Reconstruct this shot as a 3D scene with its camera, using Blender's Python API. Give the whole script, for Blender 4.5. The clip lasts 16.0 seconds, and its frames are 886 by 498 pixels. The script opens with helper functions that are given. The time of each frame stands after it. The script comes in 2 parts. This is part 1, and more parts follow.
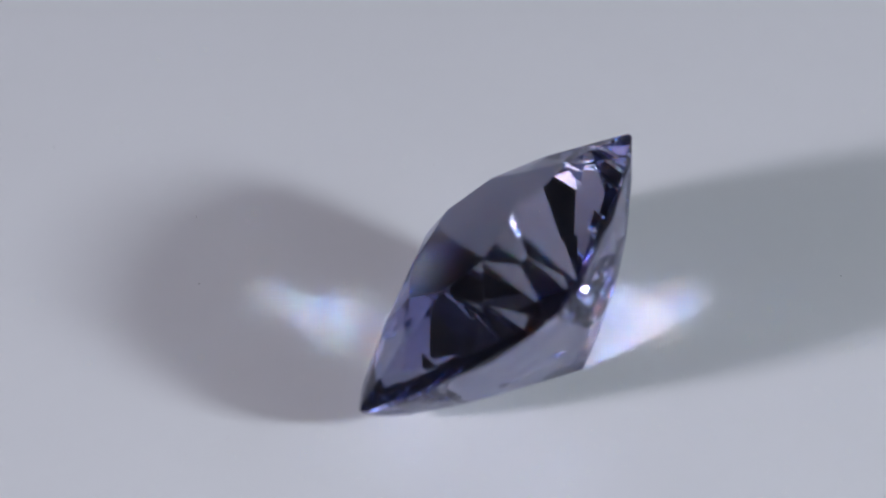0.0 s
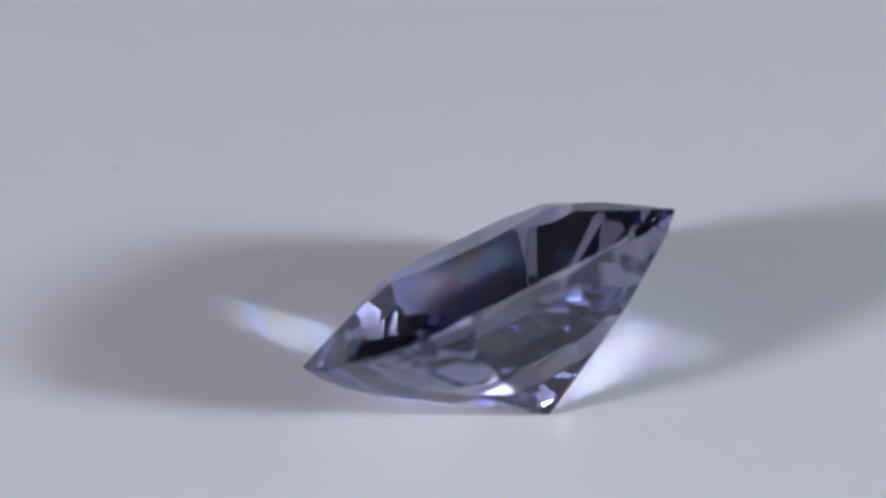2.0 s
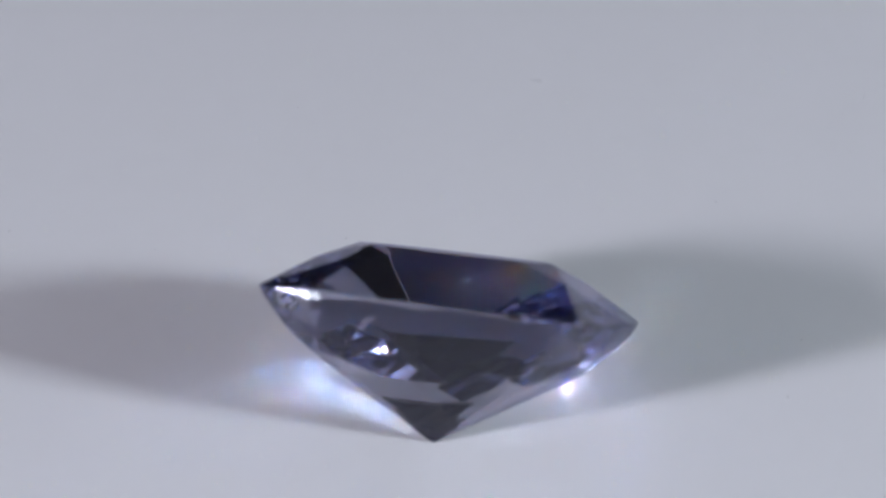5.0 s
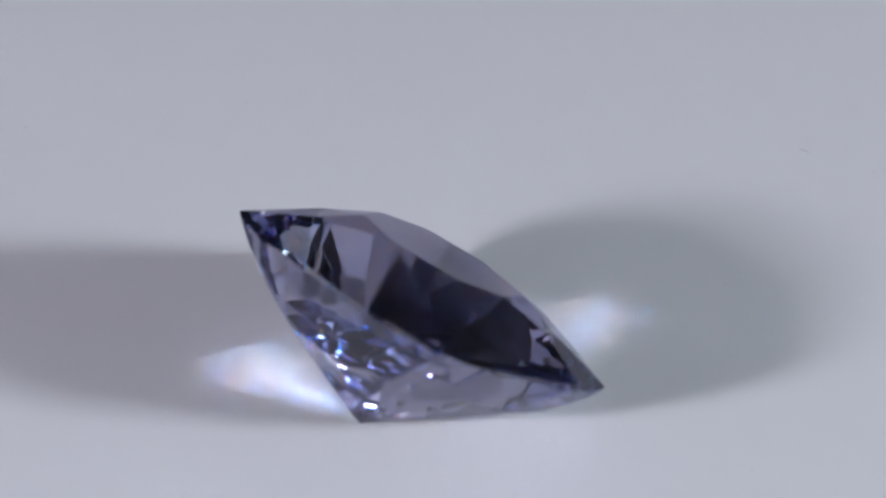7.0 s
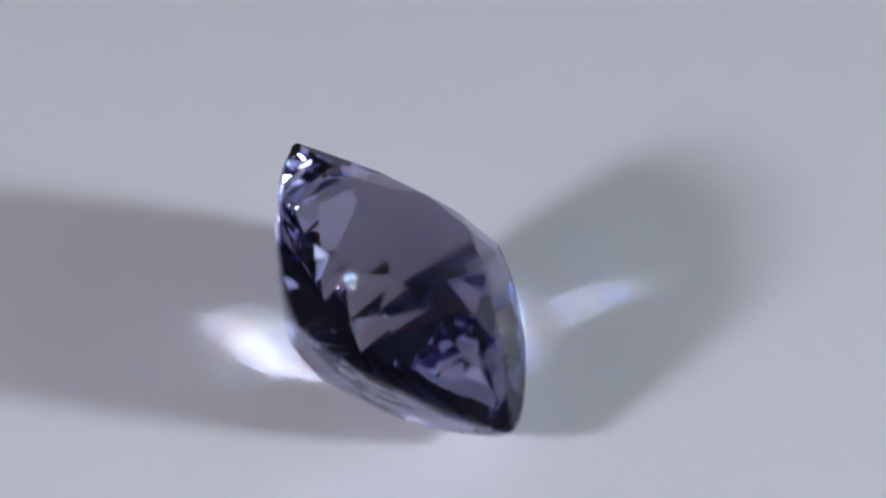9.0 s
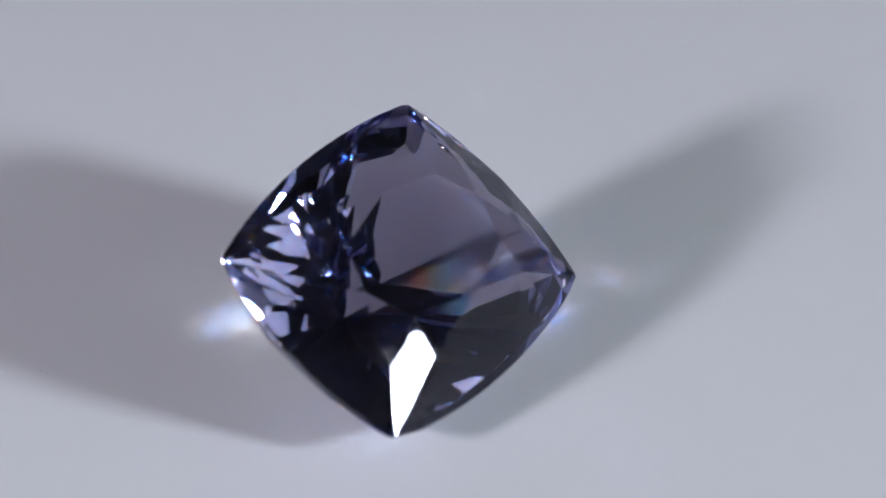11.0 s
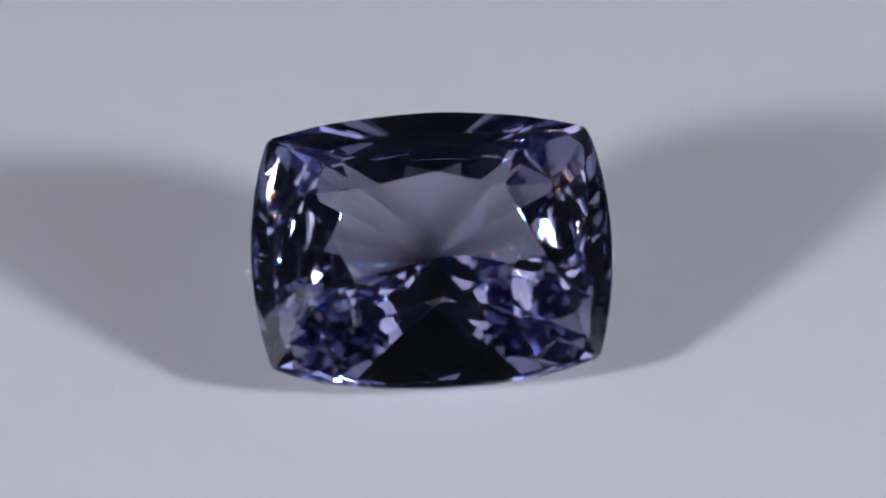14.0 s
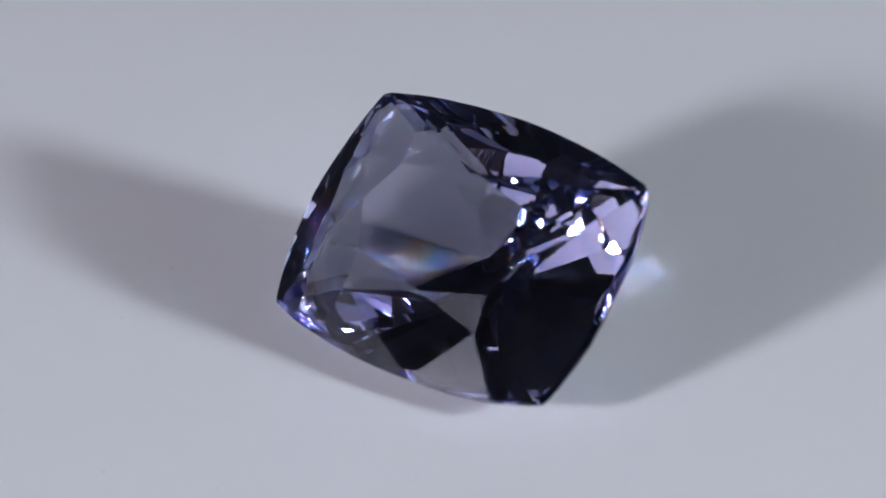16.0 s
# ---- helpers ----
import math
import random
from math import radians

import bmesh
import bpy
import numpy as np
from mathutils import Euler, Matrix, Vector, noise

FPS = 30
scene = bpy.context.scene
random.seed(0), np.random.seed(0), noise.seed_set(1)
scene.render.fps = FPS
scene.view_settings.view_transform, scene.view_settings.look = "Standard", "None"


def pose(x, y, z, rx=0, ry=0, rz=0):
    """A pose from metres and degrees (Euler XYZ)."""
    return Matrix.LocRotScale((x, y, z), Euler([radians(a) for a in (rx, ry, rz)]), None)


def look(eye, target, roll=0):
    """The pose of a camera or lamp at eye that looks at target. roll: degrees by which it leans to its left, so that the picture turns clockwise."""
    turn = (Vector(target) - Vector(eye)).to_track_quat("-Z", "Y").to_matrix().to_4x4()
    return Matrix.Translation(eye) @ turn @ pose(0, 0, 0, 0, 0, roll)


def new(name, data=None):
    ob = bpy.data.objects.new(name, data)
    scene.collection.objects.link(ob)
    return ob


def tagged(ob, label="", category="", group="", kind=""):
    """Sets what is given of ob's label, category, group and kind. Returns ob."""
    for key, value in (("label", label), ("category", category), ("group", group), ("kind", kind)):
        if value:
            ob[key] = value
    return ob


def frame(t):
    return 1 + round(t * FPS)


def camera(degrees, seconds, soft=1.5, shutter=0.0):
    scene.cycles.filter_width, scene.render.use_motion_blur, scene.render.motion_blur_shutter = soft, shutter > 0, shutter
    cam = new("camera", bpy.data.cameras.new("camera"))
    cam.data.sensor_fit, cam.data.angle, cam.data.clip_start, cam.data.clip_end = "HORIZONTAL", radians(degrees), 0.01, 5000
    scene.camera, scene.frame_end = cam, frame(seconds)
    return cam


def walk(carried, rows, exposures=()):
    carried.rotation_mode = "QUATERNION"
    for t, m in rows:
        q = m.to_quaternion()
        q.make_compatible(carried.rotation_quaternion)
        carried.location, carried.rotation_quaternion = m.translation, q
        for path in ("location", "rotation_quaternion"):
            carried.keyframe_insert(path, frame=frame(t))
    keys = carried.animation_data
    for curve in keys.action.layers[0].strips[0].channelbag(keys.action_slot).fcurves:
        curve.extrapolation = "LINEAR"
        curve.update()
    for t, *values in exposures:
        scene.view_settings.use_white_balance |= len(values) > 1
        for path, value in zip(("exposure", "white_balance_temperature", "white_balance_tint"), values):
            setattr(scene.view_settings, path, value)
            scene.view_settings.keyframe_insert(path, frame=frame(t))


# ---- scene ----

MM = 0.001

# ---- camera: a long macro lens that stands still ----
cam = camera(7.95, 16.0, soft=1.7)
TARGET = Vector((-0.086, 5.084, 0.0)) * MM
TILT = radians(35.43)
EYE = TARGET - 168.0 * MM * Vector((0, math.cos(TILT), -math.sin(TILT)))
CAM_POSE = look(EYE, TARGET, -3.18)
cam.data.dof.use_dof = True
cam.data.dof.focus_distance, cam.data.dof.aperture_fstop = 166.2 * MM, 85.0
walk(cam, [(0.0, CAM_POSE), (16.0, CAM_POSE)])

# ---- light: two small lamps to the front left and front right, in a closed white room ----
world = bpy.data.worlds.new("world")
world.use_nodes = True
world.node_tree.nodes["Background"].inputs["Color"].default_value = (0.8, 0.88, 1.0, 1)
world.node_tree.nodes["Background"].inputs["Strength"].default_value = 0.02
scene.world = world
scene.view_settings.exposure = 0.0
scene.cycles.caustics_refractive = scene.cycles.caustics_reflective = True
scene.cycles.max_bounces, scene.cycles.glossy_bounces, scene.cycles.transmission_bounces = 24, 20, 20
scene.cycles.sample_clamp_indirect = 0.0
scene.cycles.blur_glossy = 0.0


def lamp(name, azimuth, height, distance, size, watts, colour):
    data = bpy.data.lights.new(name, "AREA")
    data.shape, data.size, data.size_y = "RECTANGLE", size[0], size[1]
    data.energy, data.color = watts, colour
    ob = new(name, data)
    a, h = radians(azimuth), radians(height)
    at = distance * Vector((math.cos(h) * math.cos(a), math.cos(h) * math.sin(a), math.sin(h)))
    ob.matrix_world = look(at, (0, 0.001, 0))
    return ob


LAMPS = [lamp("lamp_left", 210, 22.9, 0.230, (0.030, 0.025), 0.384, (0.89, 0.865, 1.0)),
         lamp("lamp_right", 331.5, 21.7, 0.230, (0.030, 0.025), 0.436, (0.83, 0.90, 1.0))]


# ---- materials ----
def material(name):
    m = bpy.data.materials.new(name)
    m.use_nodes = True
    m.node_tree.nodes.clear()
    return m, m.node_tree.nodes, m.node_tree.links


def plain(name, colour, roughness=0.6, scale=60.0, vary=0.12, bump=0.0):
    """A principled surface whose colour wanders at two scales."""
    m, nodes, links = material(name)
    out = nodes.new("ShaderNodeOutputMaterial")
    bsdf = nodes.new("ShaderNodeBsdfPrincipled")
    links.new(bsdf.outputs[0], out.inputs["Surface"])
    where = nodes.new("ShaderNodeTexCoord")
    large, fine = nodes.new("ShaderNodeTexNoise"), nodes.new("ShaderNodeTexNoise")
    for n, s, d in ((large, scale, 3), (fine, scale * 14, 2)):
        n.inputs["Scale"].default_value, n.inputs["Detail"].default_value = s, d
        links.new(where.outputs["Object"], n.inputs["Vector"])
    both = nodes.new("ShaderNodeMix")
    both.inputs[0].default_value = 0.35
    links.new(large.outputs[0], both.inputs[2])
    links.new(fine.outputs[0], both.inputs[3])
    ramp = nodes.new("ShaderNodeValToRGB")
    ramp.color_ramp.elements[0].position, ramp.color_ramp.elements[1].position = 0.25, 0.75
    ramp.color_ramp.elements[0].color = (*[c * (1 - vary) for c in colour], 1)
    ramp.color_ramp.elements[1].color = (*[min(1, c * (1 + vary)) for c in colour], 1)
    links.new(both.outputs[0], ramp.inputs[0])
    links.new(ramp.outputs[0], bsdf.inputs["Base Color"])
    bsdf.inputs["Roughness"].default_value = roughness
    if bump:
        b = nodes.new("ShaderNodeBump")
        b.inputs["Strength"].default_value, b.inputs["Distance"].default_value = bump, 0.0001
        links.new(fine.outputs[0], b.inputs["Height"])
        links.new(b.outputs[0], bsdf.inputs["Normal"])
    return m


POLISH = 5e-7  # height of the polishing lines


def crystal(name, core, rim, core_inner, rim_inner, index, spread, fringe):
    """Clear crystal whose tint imitates light lost with depth: deep in the core, pale towards the girdle. A share of
    the red and of the blue bends a little less and more than the rest."""
    m, nodes, links = material(name)
    out = nodes.new("ShaderNodeOutputMaterial")
    where = nodes.new("ShaderNodeTexCoord")
    flat = nodes.new("ShaderNodeVectorMath")
    flat.operation = "MULTIPLY"
    flat.inputs[1].default_value = (1 / (4.63 * MM), 1 / (3.72 * MM), 0)
    reach = nodes.new("ShaderNodeVectorMath")
    reach.operation = "LENGTH"
    links.new(where.outputs["Object"], flat.inputs[0])
    links.new(flat.outputs[0], reach.inputs[0])

    # absorption put into the surface colour: distance from the axis replaces path length
    def depth_tint(inside, outside):
        ramp = nodes.new("ShaderNodeValToRGB")
        ramp.color_ramp.elements[0].position, ramp.color_ramp.elements[1].position = 0.0, 1.0
        ramp.color_ramp.elements[0].color, ramp.color_ramp.elements[1].color = (*inside, 1), (*outside, 1)
        links.new(reach.outputs["Value"], ramp.inputs[0])
        return ramp.outputs[0]

    # fine polishing lines
    stretch = nodes.new("ShaderNodeMapping")
    stretch.inputs["Rotation"].default_value = (0.4, 0.2, 0.7)
    stretch.inputs["Scale"].default_value = (16000, 1600, 2600)
    lines = nodes.new("ShaderNodeTexNoise")
    lines.inputs["Scale"].default_value, lines.inputs["Detail"].default_value = 1.0, 1.0
    polish = nodes.new("ShaderNodeBump")
    polish.inputs["Strength"].default_value, polish.inputs["Distance"].default_value = 1.0, POLISH
    links.new(where.outputs["Object"], stretch.inputs["Vector"])
    links.new(stretch.outputs[0], lines.inputs["Vector"])
    links.new(lines.outputs[0], polish.inputs["Height"])

    tint, last = depth_tint(core, rim), None
    for share, n in (((1 - fringe, 1 - 0.4 * fringe, 1 - fringe), index), ((fringe, 0.2 * fringe, 0), index - spread), ((0, 0.2 * fringe, fringe), index + spread)):
        part_of = nodes.new("ShaderNodeVectorMath")
        part_of.operation = "MULTIPLY"
        part_of.inputs[1].default_value = share
        links.new(tint, part_of.inputs[0])
        bent = nodes.new("ShaderNodeBsdfRefraction")
        links.new(part_of.outputs[0], bent.inputs["Color"])
        bent.inputs["Roughness"].default_value = 0.0
        bent.inputs["IOR"].default_value = n
        links.new(polish.outputs[0], bent.inputs["Normal"])
        if last is None:
            last = bent
        else:
            add = nodes.new("ShaderNodeAddShader")
            links.new(last.outputs[0], add.inputs[0])
            links.new(bent.outputs[0], add.inputs[1])
            last = add
    gloss = nodes.new("ShaderNodeBsdfGlossy")
    links.new(depth_tint(core_inner, rim_inner), gloss.inputs["Color"])
    gloss.inputs["Roughness"].default_value = 0.0
    links.new(polish.outputs[0], gloss.inputs["Normal"])
    share = nodes.new("ShaderNodeFresnel")
    share.inputs["IOR"].default_value = index
    mix = nodes.new("ShaderNodeMixShader")
    links.new(share.outputs[0], mix.inputs[0])
    links.new(last.outputs[0], mix.inputs[1])
    links.new(gloss.outputs[0], mix.inputs[2])
    links.new(mix.outputs[0], out.inputs["Surface"])
    return m


WHITE_ACRYLIC = plain("white_acrylic", (0.80, 0.81, 0.83), 0.28, 90.0, 0.012)
WHITE_WALL = plain("white_wall", (0.80, 0.80, 0.80), 0.8, 2.0, 0.1)
WHITE_TABLE = plain("white_table", (0.72, 0.72, 0.73), 0.5, 8.0, 0.05)
DARK_BASE = plain("dark_base", (0.06, 0.06, 0.065), 0.5, 40.0, 0.15)
# hood grey set for the halo that the facets reflect
HALO_HOOD = plain("halo_hood", (0.45, 0.45, 0.46), 0.7, 60.0, 0.08)
DUST_DARK = plain("dust_dark", (0.05, 0.045, 0.05), 0.9, 4000.0, 0.3)
DUST_PALE = plain("dust_pale", (0.85, 0.85, 0.88), 0.8, 4000.0, 0.1)
SPINEL = crystal("violet_grey_crystal", (0.545, 0.53, 0.64), (0.75, 0.74, 0.82), (0.54, 0.54, 0.65), (0.84, 0.85, 0.94), 1.72, 0.006, 0.16)


# ---- mesh helpers ----
def mesh_object(name, bm, mat, parent=None, label="", smooth=False):
    me = bpy.data.meshes.new(name)
    bm.normal_update()
    bm.to_mesh(me)
    bm.free()
    me.materials.append(mat)
    for p in me.polygons:
        p.use_smooth = smooth
    ob = new(name, me)
    ob.parent = parent
    if label:
        tagged(ob, label)
    return ob


def box(name, lo, hi, mat):
    bm = bmesh.new()
    bmesh.ops.create_cube(bm, size=1)
    for v in bm.verts:
        v.co = [(l + h) / 2 + c * (h - l) for c, l, h in zip(v.co, lo, hi)]
    return mesh_object(name, bm, mat)


# ---- the room round the table, closed; unseen white walls lift the dark facets ----
for name, lo, hi in (("wall_north", (-1.30, 1.20, -0.75), (1.30, 1.30, 1.40)), ("wall_south", (-1.30, -1.30, -0.75), (1.30, -1.20, 1.40)),
                     ("wall_east", (1.20, -1.20, -0.75), (1.30, 1.20, 1.40)), ("wall_west", (-1.30, -1.20, -0.75), (-1.20, 1.20, 1.40)),
                     ("ceiling", (-1.30, -1.30, 1.40), (1.30, 1.30, 1.5)), ("floor", (-1.30, -1.30, -0.85), (1.30, 1.30, -0.75))):
    tagged(box(name, lo, hi, WHITE_WALL), "plain white surface of the unseen room that bounces lamp light", "room", kind="structure")
tagged(box("table", (-0.6, -0.4, -0.75), (0.6, 0.4, -0.016), WHITE_TABLE), "white table top beneath the white turntable", "table", kind="structure")


# ---- the turntable ----
def lathe(profile, steps=96):
    """A solid of revolution from (radius, height) pairs, first and last on the axis."""
    bm = bmesh.new()
    rings = []
    for r, z in profile:
        if r == 0:
            rings.append([bm.verts.new((0, 0, z))])
        else:
            rings.append([bm.verts.new((r * math.cos(math.tau * i / steps), r * math.sin(math.tau * i / steps), z)) for i in range(steps)])
    for lower, upper in zip(rings, rings[1:]):
        for i in range(steps):
            j = (i + 1) % steps
            if len(lower) == 1:
                bm.faces.new((lower[0], upper[i], upper[j]))
            elif len(upper) == 1:
                bm.faces.new((lower[i], upper[0], lower[j]))
            else:
                bm.faces.new((lower[i], upper[i], upper[j], lower[j]))
    bmesh.ops.recalc_face_normals(bm, faces=bm.faces)
    return bm


# ---- unseen lamp heads: a grey hood added round each panel as halo, dark stand ----
def lamp_head(light):
    head = tagged(new("unseen_lamp_head"), "unseen lamp head, its grey flared hood added as a reflected halo, on a dark stand", "lamp", group="pair of studio lamps")
    at = light.matrix_world
    hood = bmesh.new()
    rings = []
    for r, z in ((0.021, 0.001), (0.040, -0.010), (0.056, -0.026), (0.0575, -0.025), (0.0415, -0.008), (0.0225, 0.004)):
        rings.append([hood.verts.new(at @ Vector((r * math.cos(math.tau * i / 48), r * math.sin(math.tau * i / 48), z))) for i in range(48)])
    back = hood.verts.new(at @ Vector((0, 0, 0.004)))
    front = hood.verts.new(at @ Vector((0, 0, 0.001)))
    for i in range(48):
        j = (i + 1) % 48
        for p, q in zip(rings, rings[1:]):
            hood.faces.new((p[i], p[j], q[j], q[i]))
        hood.faces.new((rings[-1][i], rings[-1][j], back))
        hood.faces.new((rings[0][j], rings[0][i], front))
    bmesh.ops.recalc_face_normals(hood, faces=hood.faces)
    mesh_object("hood", hood, HALO_HOOD, head, "matt grey flared hood added to widen the reflected lamp")
    foot = at @ Vector((0, 0, 0.016))
    place = Matrix.Translation((foot.x, foot.y, 0))
    for name, profile in (("body", None), ("pole", [(0, -0.006), (0.005, -0.006), (0.005, foot.z - 0.012), (0, foot.z - 0.012)]),
                          ("foot", [(0, -0.016), (0.040, -0.016), (0.041, -0.010), (0.030, -0.006), (0, -0.006)])):
        if profile:
            bm = lathe(profile, 32)
            bm.transform(place)
        else:
            bm = lathe([(0, 0.0045), (0.018, 0.0045), (0.020, 0.010), (0.018, 0.028), (0, 0.030)], 32)
            bm.transform(at)
        mesh_object(name, bm, DARK_BASE, head, "dark " + name + " of the lamp")


for light in LAMPS:
    lamp_head(light)

turntable = tagged(new("turntable"), "glossy white display turntable with specks of dust", "turntable")
mesh_object("platter", lathe([(0, -0.006), (0.072, -0.006), (0.0745, -0.0055), (0.075, -0.003), (0.0745, -0.0006), (0.0738, 0), (0, 0)]), WHITE_ACRYLIC, turntable)
mesh_object("base", lathe([(0, -0.016), (0.060, -0.016), (0.062, -0.0145), (0.062, -0.0075), (0.060, -0.006), (0, -0.006)]), DARK_BASE, turntable, "dark base of the turntable")


def dust(name, mat, count, sizes, seed, fibres):
    """Specks and short fibres that lie on the platter and turn with it."""
    rnd = random.Random(seed)
    bm = bmesh.new()
    for i in range(count):
        r, a = 0.0165 * math.sqrt(rnd.random()), rnd.uniform(0, math.tau)
        x, y = r * math.cos(a), r * math.sin(a)
        if abs(x) < 0.0045 and -0.003 < y < 0.005:
            continue
        s = rnd.uniform(*sizes) * MM
        if i < fibres:
            turn, bend = rnd.uniform(0, math.tau), rnd.uniform(-1.2, 1.2)
            length, rad = rnd.uniform(0.12, 0.3) * MM, 0.005 * MM
            rings, px, py = [], x, y
            for k in range(7):
                d = turn + bend * k / 6
                side = Vector((-math.sin(d), math.cos(d), 0))
                c = Vector((px, py, rad))
                rings.append([bm.verts.new(c + side * rad), bm.verts.new(c + Vector((0, 0, rad))), bm.verts.new(c - side * rad), bm.verts.new(c - Vector((0, 0, rad)))])
                px, py = px + math.cos(d) * length / 6, py + math.sin(d) * length / 6
            for p, q in zip(rings, rings[1:]):
                for k in range(4):
                    bm.faces.new((p[k], p[(k + 1) % 4], q[(k + 1) % 4], q[k]))
        else:
            got = bmesh.ops.create_icosphere(bm, subdivisions=1, radius=s / 2)
            w = rnd.uniform(0.6, 1.6)
            for v in got["verts"]:
                v.co = Vector((v.co.x * w, v.co.y / w, v.co.z * 0.5)) * rnd.uniform(0.75, 1.15)
                v.co += Vector((x, y, s * 0.25))
    return tagged(mesh_object(name, bm, mat, turntable), kind="stuff")


dust("dark_dust", DUST_DARK, 34, (0.016, 0.034), 5, 1)
dust("pale_dust", DUST_PALE, 80, (0.016, 0.04), 8, 2)

# ---- the stone: a cushion cut, cut plane by plane; millimetres, girdle at z = 0 ----
HALF_A, HALF_B, BULGE_A, BULGE_B, CORNER = 4.2, 3.215, 0.426, 0.509, 0.22
CULET = Vector((0, 0.211, -3.55))
CROWN = 1.30
REST = pose(0, 0, 0, 0, 0, -8.19) @ pose(0, 0, 0, 35.265, 0, 0) @ pose(0, 0, 0, 0, 0.69, 0)


def outline(steps=11):
    """The girdle: four bowed sides that meet in small rounded corners."""
    pts = []
    for k in range(4):
        half, other, bulge = (HALF_A, HALF_B, BULGE_B) if k % 2 == 0 else (HALF_B, HALF_A, BULGE_A)
        for i in range(steps):
            s = 1 - 2 * i / (steps - 1)
            p = Vector((s * (half - CORNER), other + bulge * (1 - s * s)))
            pts.append(Matrix.Rotation(k * math.pi / 2, 2) @ p)
    return pts


GIRDLE = outline()


def support(azimuth):
    """How far the girdle reaches along a direction."""
    d = Vector((math.cos(azimuth), math.sin(azimuth)))
    return max(p.dot(d) for p in GIRDLE)


def cut(bm, normal, point):
    """Grind one facet: keep what lies behind the plane and close it."""
    got = bmesh.ops.bisect_plane(bm, geom=bm.verts[:] + bm.edges[:] + bm.faces[:], dist=1e-5, plane_co=point, plane_no=normal, clear_outer=True)
    edges = [e for e in got["geom_cut"] if isinstance(e, bmesh.types.BMEdge)]
    if len(edges) > 2:
        bmesh.ops.contextual_create(bm, geom=edges)


def facet(bm, azimuth, slope, inset=0.0, z=0.0):
    """A facet that slopes by that many degrees from the girdle's plane: up for the crown (z >= 0), down for the pavilion."""
    a, s, up = radians(azimuth), radians(slope), 1 if z >= 0 else -1
    reach = support(a) - inset
    cut(bm, Vector((math.sin(s) * math.cos(a), math.sin(s) * math.sin(a), up * math.cos(s))), Vector((reach * math.cos(a), reach * math.sin(a), z)))


def through_culet(bm, azimuth, slope):
    a, s = radians(azimuth), radians(slope)
    cut(bm, Vector((math.sin(s) * math.cos(a), math.sin(s) * math.sin(a), -math.cos(s))), CULET)


def shave(bm, azimuth, slope, depth, up=-1):
    """A facet that takes that much off what stands out farthest on this side."""
    a, s = radians(azimuth), radians(slope)
    normal = Vector((math.sin(s) * math.cos(a), math.sin(s) * math.sin(a), up * math.cos(s)))
    cut(bm, normal, normal * (max(v.co.dot(normal) for v in bm.verts) - depth))


def plane_through(bm, p, q, r):
    """A facet through three points, facing up and outward."""
    normal = (q - p).cross(r - p).normalized()
    cut(bm, normal if normal.z > 0 else -normal, p)


def cut_crown(bm, near):
    """A brilliant's crown: eight kites, eight stars round the table and sixteen halves along the girdle."""
    rim = 0.055
    kites = []
    for top, low, along in [((0.2, s * (1.68 - 0.04 * s)), (0.32, s * 3.71), (1, 0)) for s in (-1, 1)] + [((s * 2.5, 0.0), (s * 4.62, 0.05), (0, 1)) for s in (-1, 1)]:
        kites.append((Vector((near(top[0], 0.03), near(top[1], 0.02), CROWN)), Vector((*low, near(rim, 0.01))), Vector((*along, near(0, 0.004)))))
    for sx in (-1, 1):
        for sy in (-1, 1):
            across = Vector((1.86, 2.14, 0)).normalized() if sx < 0 and sy < 0 else Vector((sx * 2.14, sy * 1.9, 0)).normalized()
            kites.append((Vector((sx * near(1.96, 0.03), sy * near(1.3 if sx < 0 and sy < 0 else 1.2, 0.03), CROWN)), Vector((sx * 4.1, sy * 3.1, near(rim, 0.01))), Vector((-across.y, across.x, near(0, 0.004)))))
    planes = []
    for top, low, along in kites:
        normal = (low - top).cross(along).normalized()
        normal = normal if normal.z > 0 else -normal
        planes.append((normal, top))
        cut(bm, normal, top)

    def roof(x, y):
        """The point of the kites' common surface over (x, y)."""
        return Vector((x, y, min(p.z - (n.x * (x - p.x) + n.y * (y - p.y)) / n.z for n, p in planes)))

    for sx in (-1, 1):
        for sy in (-1, 1):
            side, end, corner = kites[0 if sy < 0 else 1], kites[2 if sx < 0 else 3], kites[4 + (sx > 0) * 2 + (sy > 0)]
            for mate, (x, y), (mx, my) in ((side, (2.0, 2.31), (2.75, 3.49)), (end, (3.28, 1.16), (4.42, 1.75))):
                apex = roof(sx * near(x, 0.05), sy * near(y + (-0.06 if mate is side and sy < 0 else 0.0), 0.04))
                middle = Vector((sx * near(mx, 0.08), sy * my, near(rim, 0.012)))
                plane_through(bm, mate[0], corner[0], apex)
                plane_through(bm, apex, mate[1], middle)
                plane_through(bm, apex, middle, corner[1])


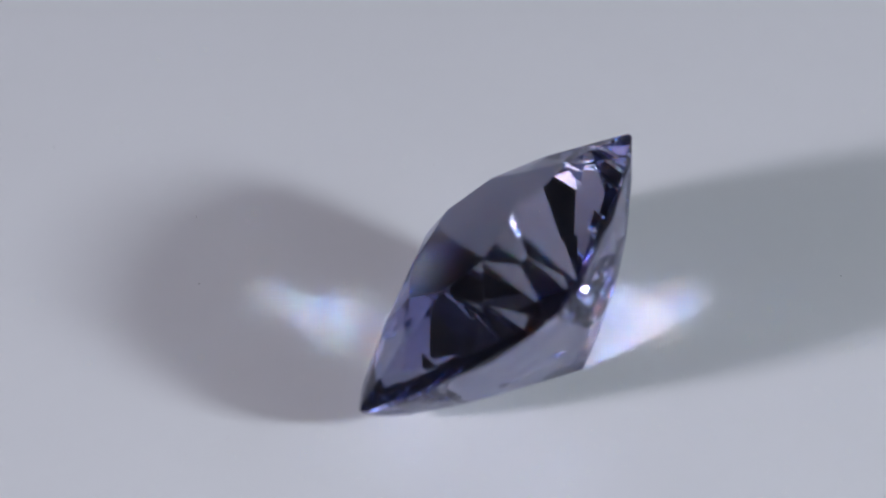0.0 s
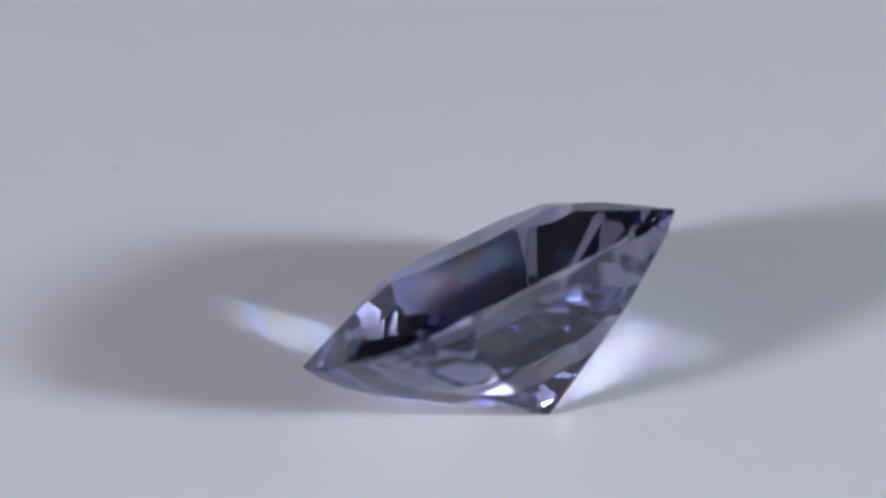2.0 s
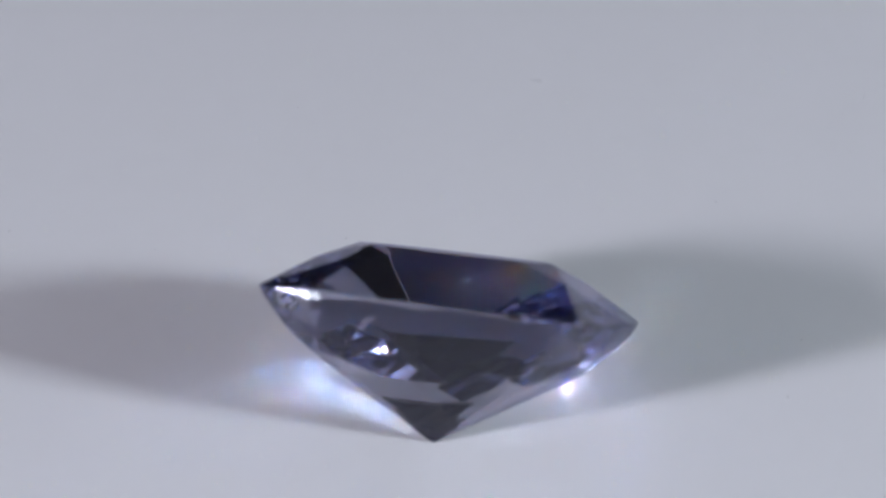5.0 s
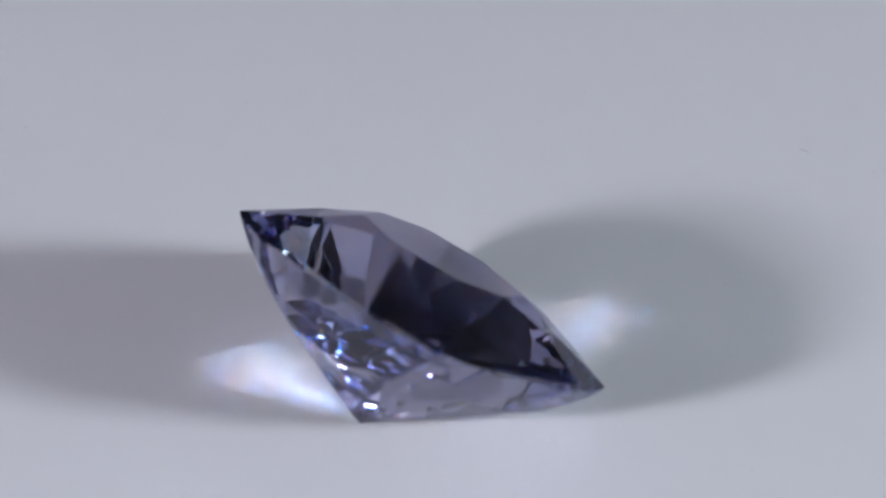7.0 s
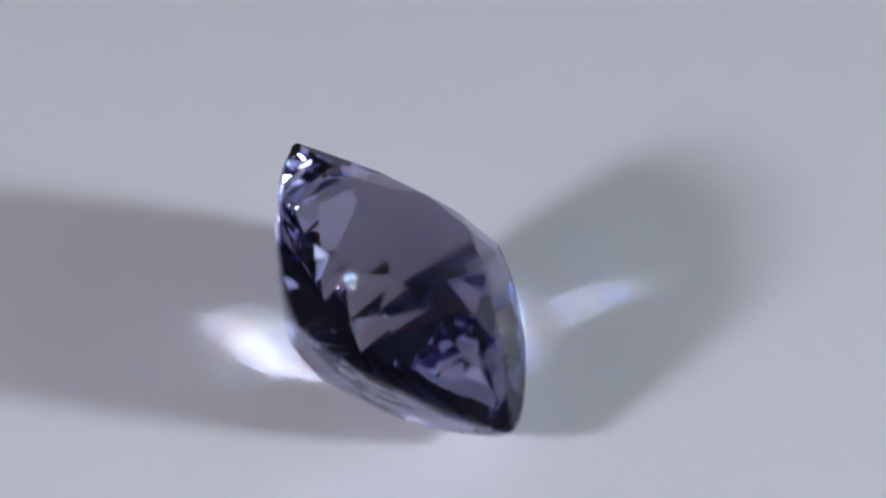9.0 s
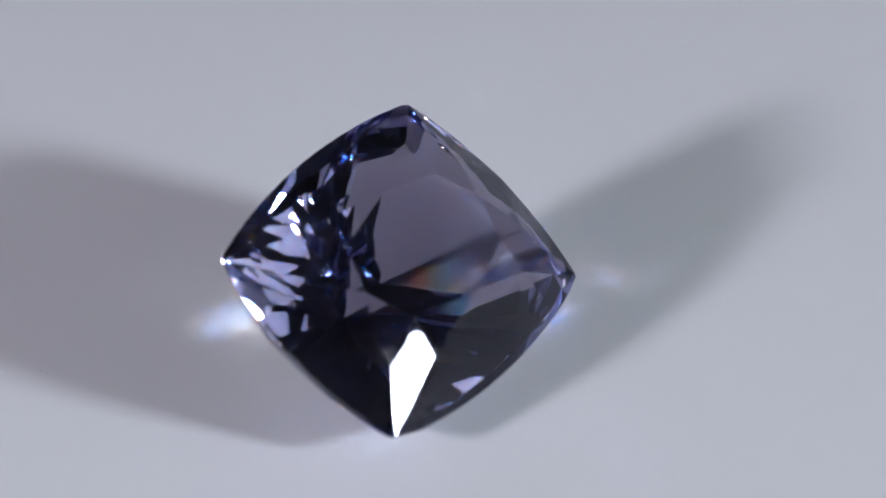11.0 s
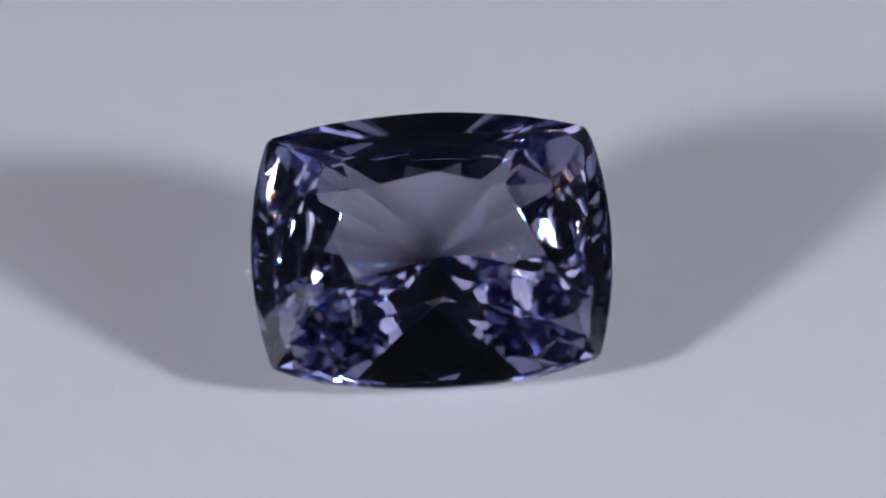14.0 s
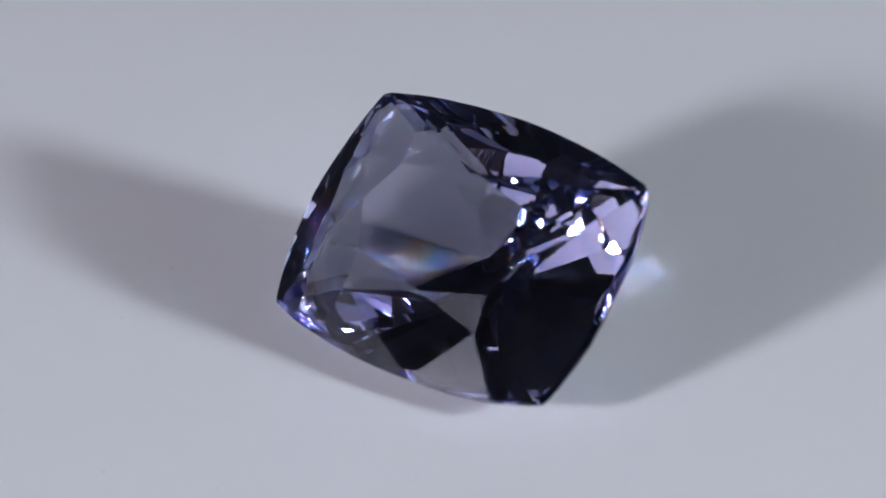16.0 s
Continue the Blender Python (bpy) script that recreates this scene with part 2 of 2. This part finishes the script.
def gemstone(seed=150775, ends=31.01, corner_up=31.52, corner_low=30.43, step_up=48.22, step_fan=37.7,
             grid=(34.06, 42.27, 46.13, 47.28, 53.16, 59.08), depth=0.0219, spread=1.36,
             fan=(31.94, 30.47, 30.85), side=(35.7, 32.97, 49.39), skirt=(30.63, 38.39, 41.38, 45.96, 54.75), front=(51.28, 56.95, 59.09)):
    """The whole stone as one closed solid; every facet is cut a little off its true angle."""
    bm = bmesh.new()
    low = [bm.verts.new((p.x, p.y, -5)) for p in GIRDLE]
    high = [bm.verts.new((p.x, p.y, CROWN)) for p in GIRDLE]
    bm.faces.new(low[::-1])
    bm.faces.new(high)
    n = len(low)
    for i in range(n):
        bm.faces.new((low[i], low[(i + 1) % n], high[(i + 1) % n], high[i]))
    bmesh.ops.recalc_face_normals(bm, faces=bm.faces)
    corner = math.degrees(math.atan2(HALF_B, HALF_A))
    corners = (corner, 180 - corner, 180 + corner, 360 - corner)
    rnd = random.Random(seed)

    def near(value, by):
        return value + spread * rnd.uniform(-by, by)

    # pavilion: the facet on which the stone lies, then the mains through the culet
    down = REST.to_3x3().inverted() @ Vector((0, 0, -1))
    cut(bm, down, CULET)
    cut(bm, Vector((down.x, -down.y, down.z)), CULET)
    for az in (-23, -11.5, 0, 11.5, 23, 157, 168.5, 180, 191.5, 203):
        through_culet(bm, near(az, 2), near(ends, 0.45))
    for az in corners:
        through_culet(bm, near(az, 1), near(corner_up if az < 180 else corner_low, 0.3))
    for az, slope in ((62, fan[1]), (75, fan[2]), (105, fan[2]), (118, fan[1]), (50, fan[0]), (130, fan[0])):
        through_culet(bm, near(az, 1), near(slope, 0.2))
    # rings of steps under the girdle
    ring = [90 + d for d in (-17, -6, 6, 17)] + [m + d for m in (0, 180) for d in (-14, 0, 14)] + [c + d for c in corners for d in (-8, 8)]
    for az in ring + [256, 270, 284]:
        facet(bm, near(az, 1.5), near(57.0, 1.5), 0.0, near(-0.05, 0.02))
    for az in [az for az in ring if az < 205 or az > 335]:
        shave(bm, near(az, 1.5), near(step_up, 1.0), near(0.10, 0.02))
    for az in [90 + d for d in (-12, 0, 12)] + [c + d for c in corners[:2] for d in (-7, 7)]:
        shave(bm, near(az, 1.5), near(step_fan, 0.7), near(0.10, 0.02))
    # the ends and the raised side are cut in a grid of small staggered steps
    for i, slope in enumerate(grid):
        for m in (0, 180):
            for d in (-25, -15, -5, 5, 15, 25):
                shave(bm, near(m + d + (5 if i % 2 else 0), 1.5), near(slope, 0.5), near(depth, 0.3 * depth))
    for slope in side:
        for d in (-24, -14, -5, 5, 14, 24):
            shave(bm, near(90 + d, 1.5), near(slope, 0.6), near(0.7 * depth, 0.2 * depth))
    # small staggered steps under the two lower corners and along the low side
    for i, slope in enumerate(skirt):
        for m in (corners[2], corners[3]):
            for d in (-14, -4.5, 4.5, 14):
                shave(bm, near(m + d + (4.5 if i % 2 else 0), 1.5), near(slope, 0.6), near(depth, 0.3 * depth))
    for slope in front:
        for d in (-21, -7, 7, 21):
            shave(bm, near(270 + d, 1.5), near(slope, 0.6), near(0.05, 0.01))
    cut_crown(bm, near)
    bmesh.ops.dissolve_degenerate(bm, dist=1e-4, edges=bm.edges)
    # the crown's edges are a little worn
    worn = [e for e in bm.edges if min(v.co.z for v in e.verts) > 0.03 and e.calc_length() > 0.25]
    bmesh.ops.bevel(bm, geom=worn, offset=0.009, segments=1, affect="EDGES", clamp_overlap=True)
    bmesh.ops.recalc_face_normals(bm, faces=bm.faces)
    return bm


LIFT = 0.012 - (REST @ CULET).z
STONE_REST = pose(-0.229 * MM, 1.213 * MM, LIFT * MM) @ REST


def stone_at(t):
    return pose(0, 0, 0, 0, 0, -18.112 * (t - 14.4)) @ STONE_REST


stone = tagged(new("gemstone"), "violet-grey cushion-cut faceted gemstone lying tilted on white", "gemstone")
bm = gemstone()


def crumbs(name, places, sizes, seed, label):
    """Fine pale particles, each a small uneven grain."""
    rnd = random.Random(seed)
    grains = bmesh.new()
    for p in places:
        got = bmesh.ops.create_icosphere(grains, subdivisions=1, radius=0.5 * rnd.uniform(*sizes))
        stretch = [rnd.uniform(0.5, 1.5) for _ in range(3)]
        for v in got["verts"]:
            v.co = Vector(c * k for c, k in zip(v.co, stretch)) * rnd.uniform(0.75, 1.2) + p
    bmesh.ops.scale(grains, vec=(MM, MM, MM), verts=grains.verts)
    return tagged(mesh_object(name, grains, DUST_PALE, stone, label), kind="stuff")


def crown_places(count, seed):
    """Spots on the crown's facets, thickest towards one corner."""
    rnd = random.Random(seed)
    tops = [(f.calc_center_median().copy(), f.normal.copy(), [v.co.copy() for v in f.verts]) for f in bm.faces if f.normal.z > 0.3]
    found = []
    while len(found) < count:
        centre, normal, ring = rnd.choice(tops)
        p = centre.lerp(rnd.choice(ring), 0.95 * rnd.random()).lerp(rnd.choice(ring), 0.4 * rnd.random())
        if rnd.random() < (1.0 if p.x < -1.5 and p.y < -0.5 else 0.35):
            found.append(p + normal * 0.006)
    return found


def crown_cluster(x, y, spread, count, seed):
    """Spots gathered round one place of the crown."""
    rnd = random.Random(seed)
    tops = [(f.normal.copy(), f.verts[0].co.copy()) for f in bm.faces if f.normal.z > 0.3]
    found = []
    for _ in range(count):
        px, py = rnd.gauss(x, spread), rnd.gauss(y, 1.5 * spread)
        z, normal = min(((v.z - (n.x * (px - v.x) + n.y * (py - v.y)) / n.z, n) for n, v in tops), key=lambda c: c[0])
        found.append(Vector((px, py, z)) + normal * 0.005)
    return found


rnd = random.Random(11)
crumbs("surface_dust", crown_places(60, 4) + crown_cluster(-3.1, -1.55, 0.11, 60, 3) + crown_cluster(-2.0, -2.2, 0.1, 26, 9), (0.008, 0.026), 2, "pale dust on the facets")
crumbs("inclusion", [CULET + Vector((rnd.gauss(0.1, 0.28), rnd.gauss(-0.1, 0.16), rnd.uniform(0.35, 1.1))) for _ in range(7)], (0.015, 0.04), 6, "pale flaw inside the stone")
bmesh.ops.scale(bm, vec=(MM, MM, MM), verts=bm.verts)
for name, label, belongs in (("crown", "table and kite facets above the girdle", lambda n: n.z > 0.02), ("girdle", "thin polished edge round the widest part", lambda n: abs(n.z) <= 0.02),
                             ("pavilion", "tapered underside of small stepped facets", lambda n: n.z < -0.02)):
    shell = bm.copy()
    shell.normal_update()
    bmesh.ops.delete(shell, geom=[f for f in shell.faces if not belongs(f.normal)], context="FACES")
    mesh_object(name, shell, SPINEL, stone, label)
bm.free()


def motions():
    """The platter turns evenly, and the stone with it."""
    times = [0.5 * i for i in range(33)]
    walk(turntable, [(t, pose(0, 0, 0, 0, 0, -18.112 * (t - 14.4))) for t in times])
    walk(stone, [(t, stone_at(t)) for t in times])


motions()
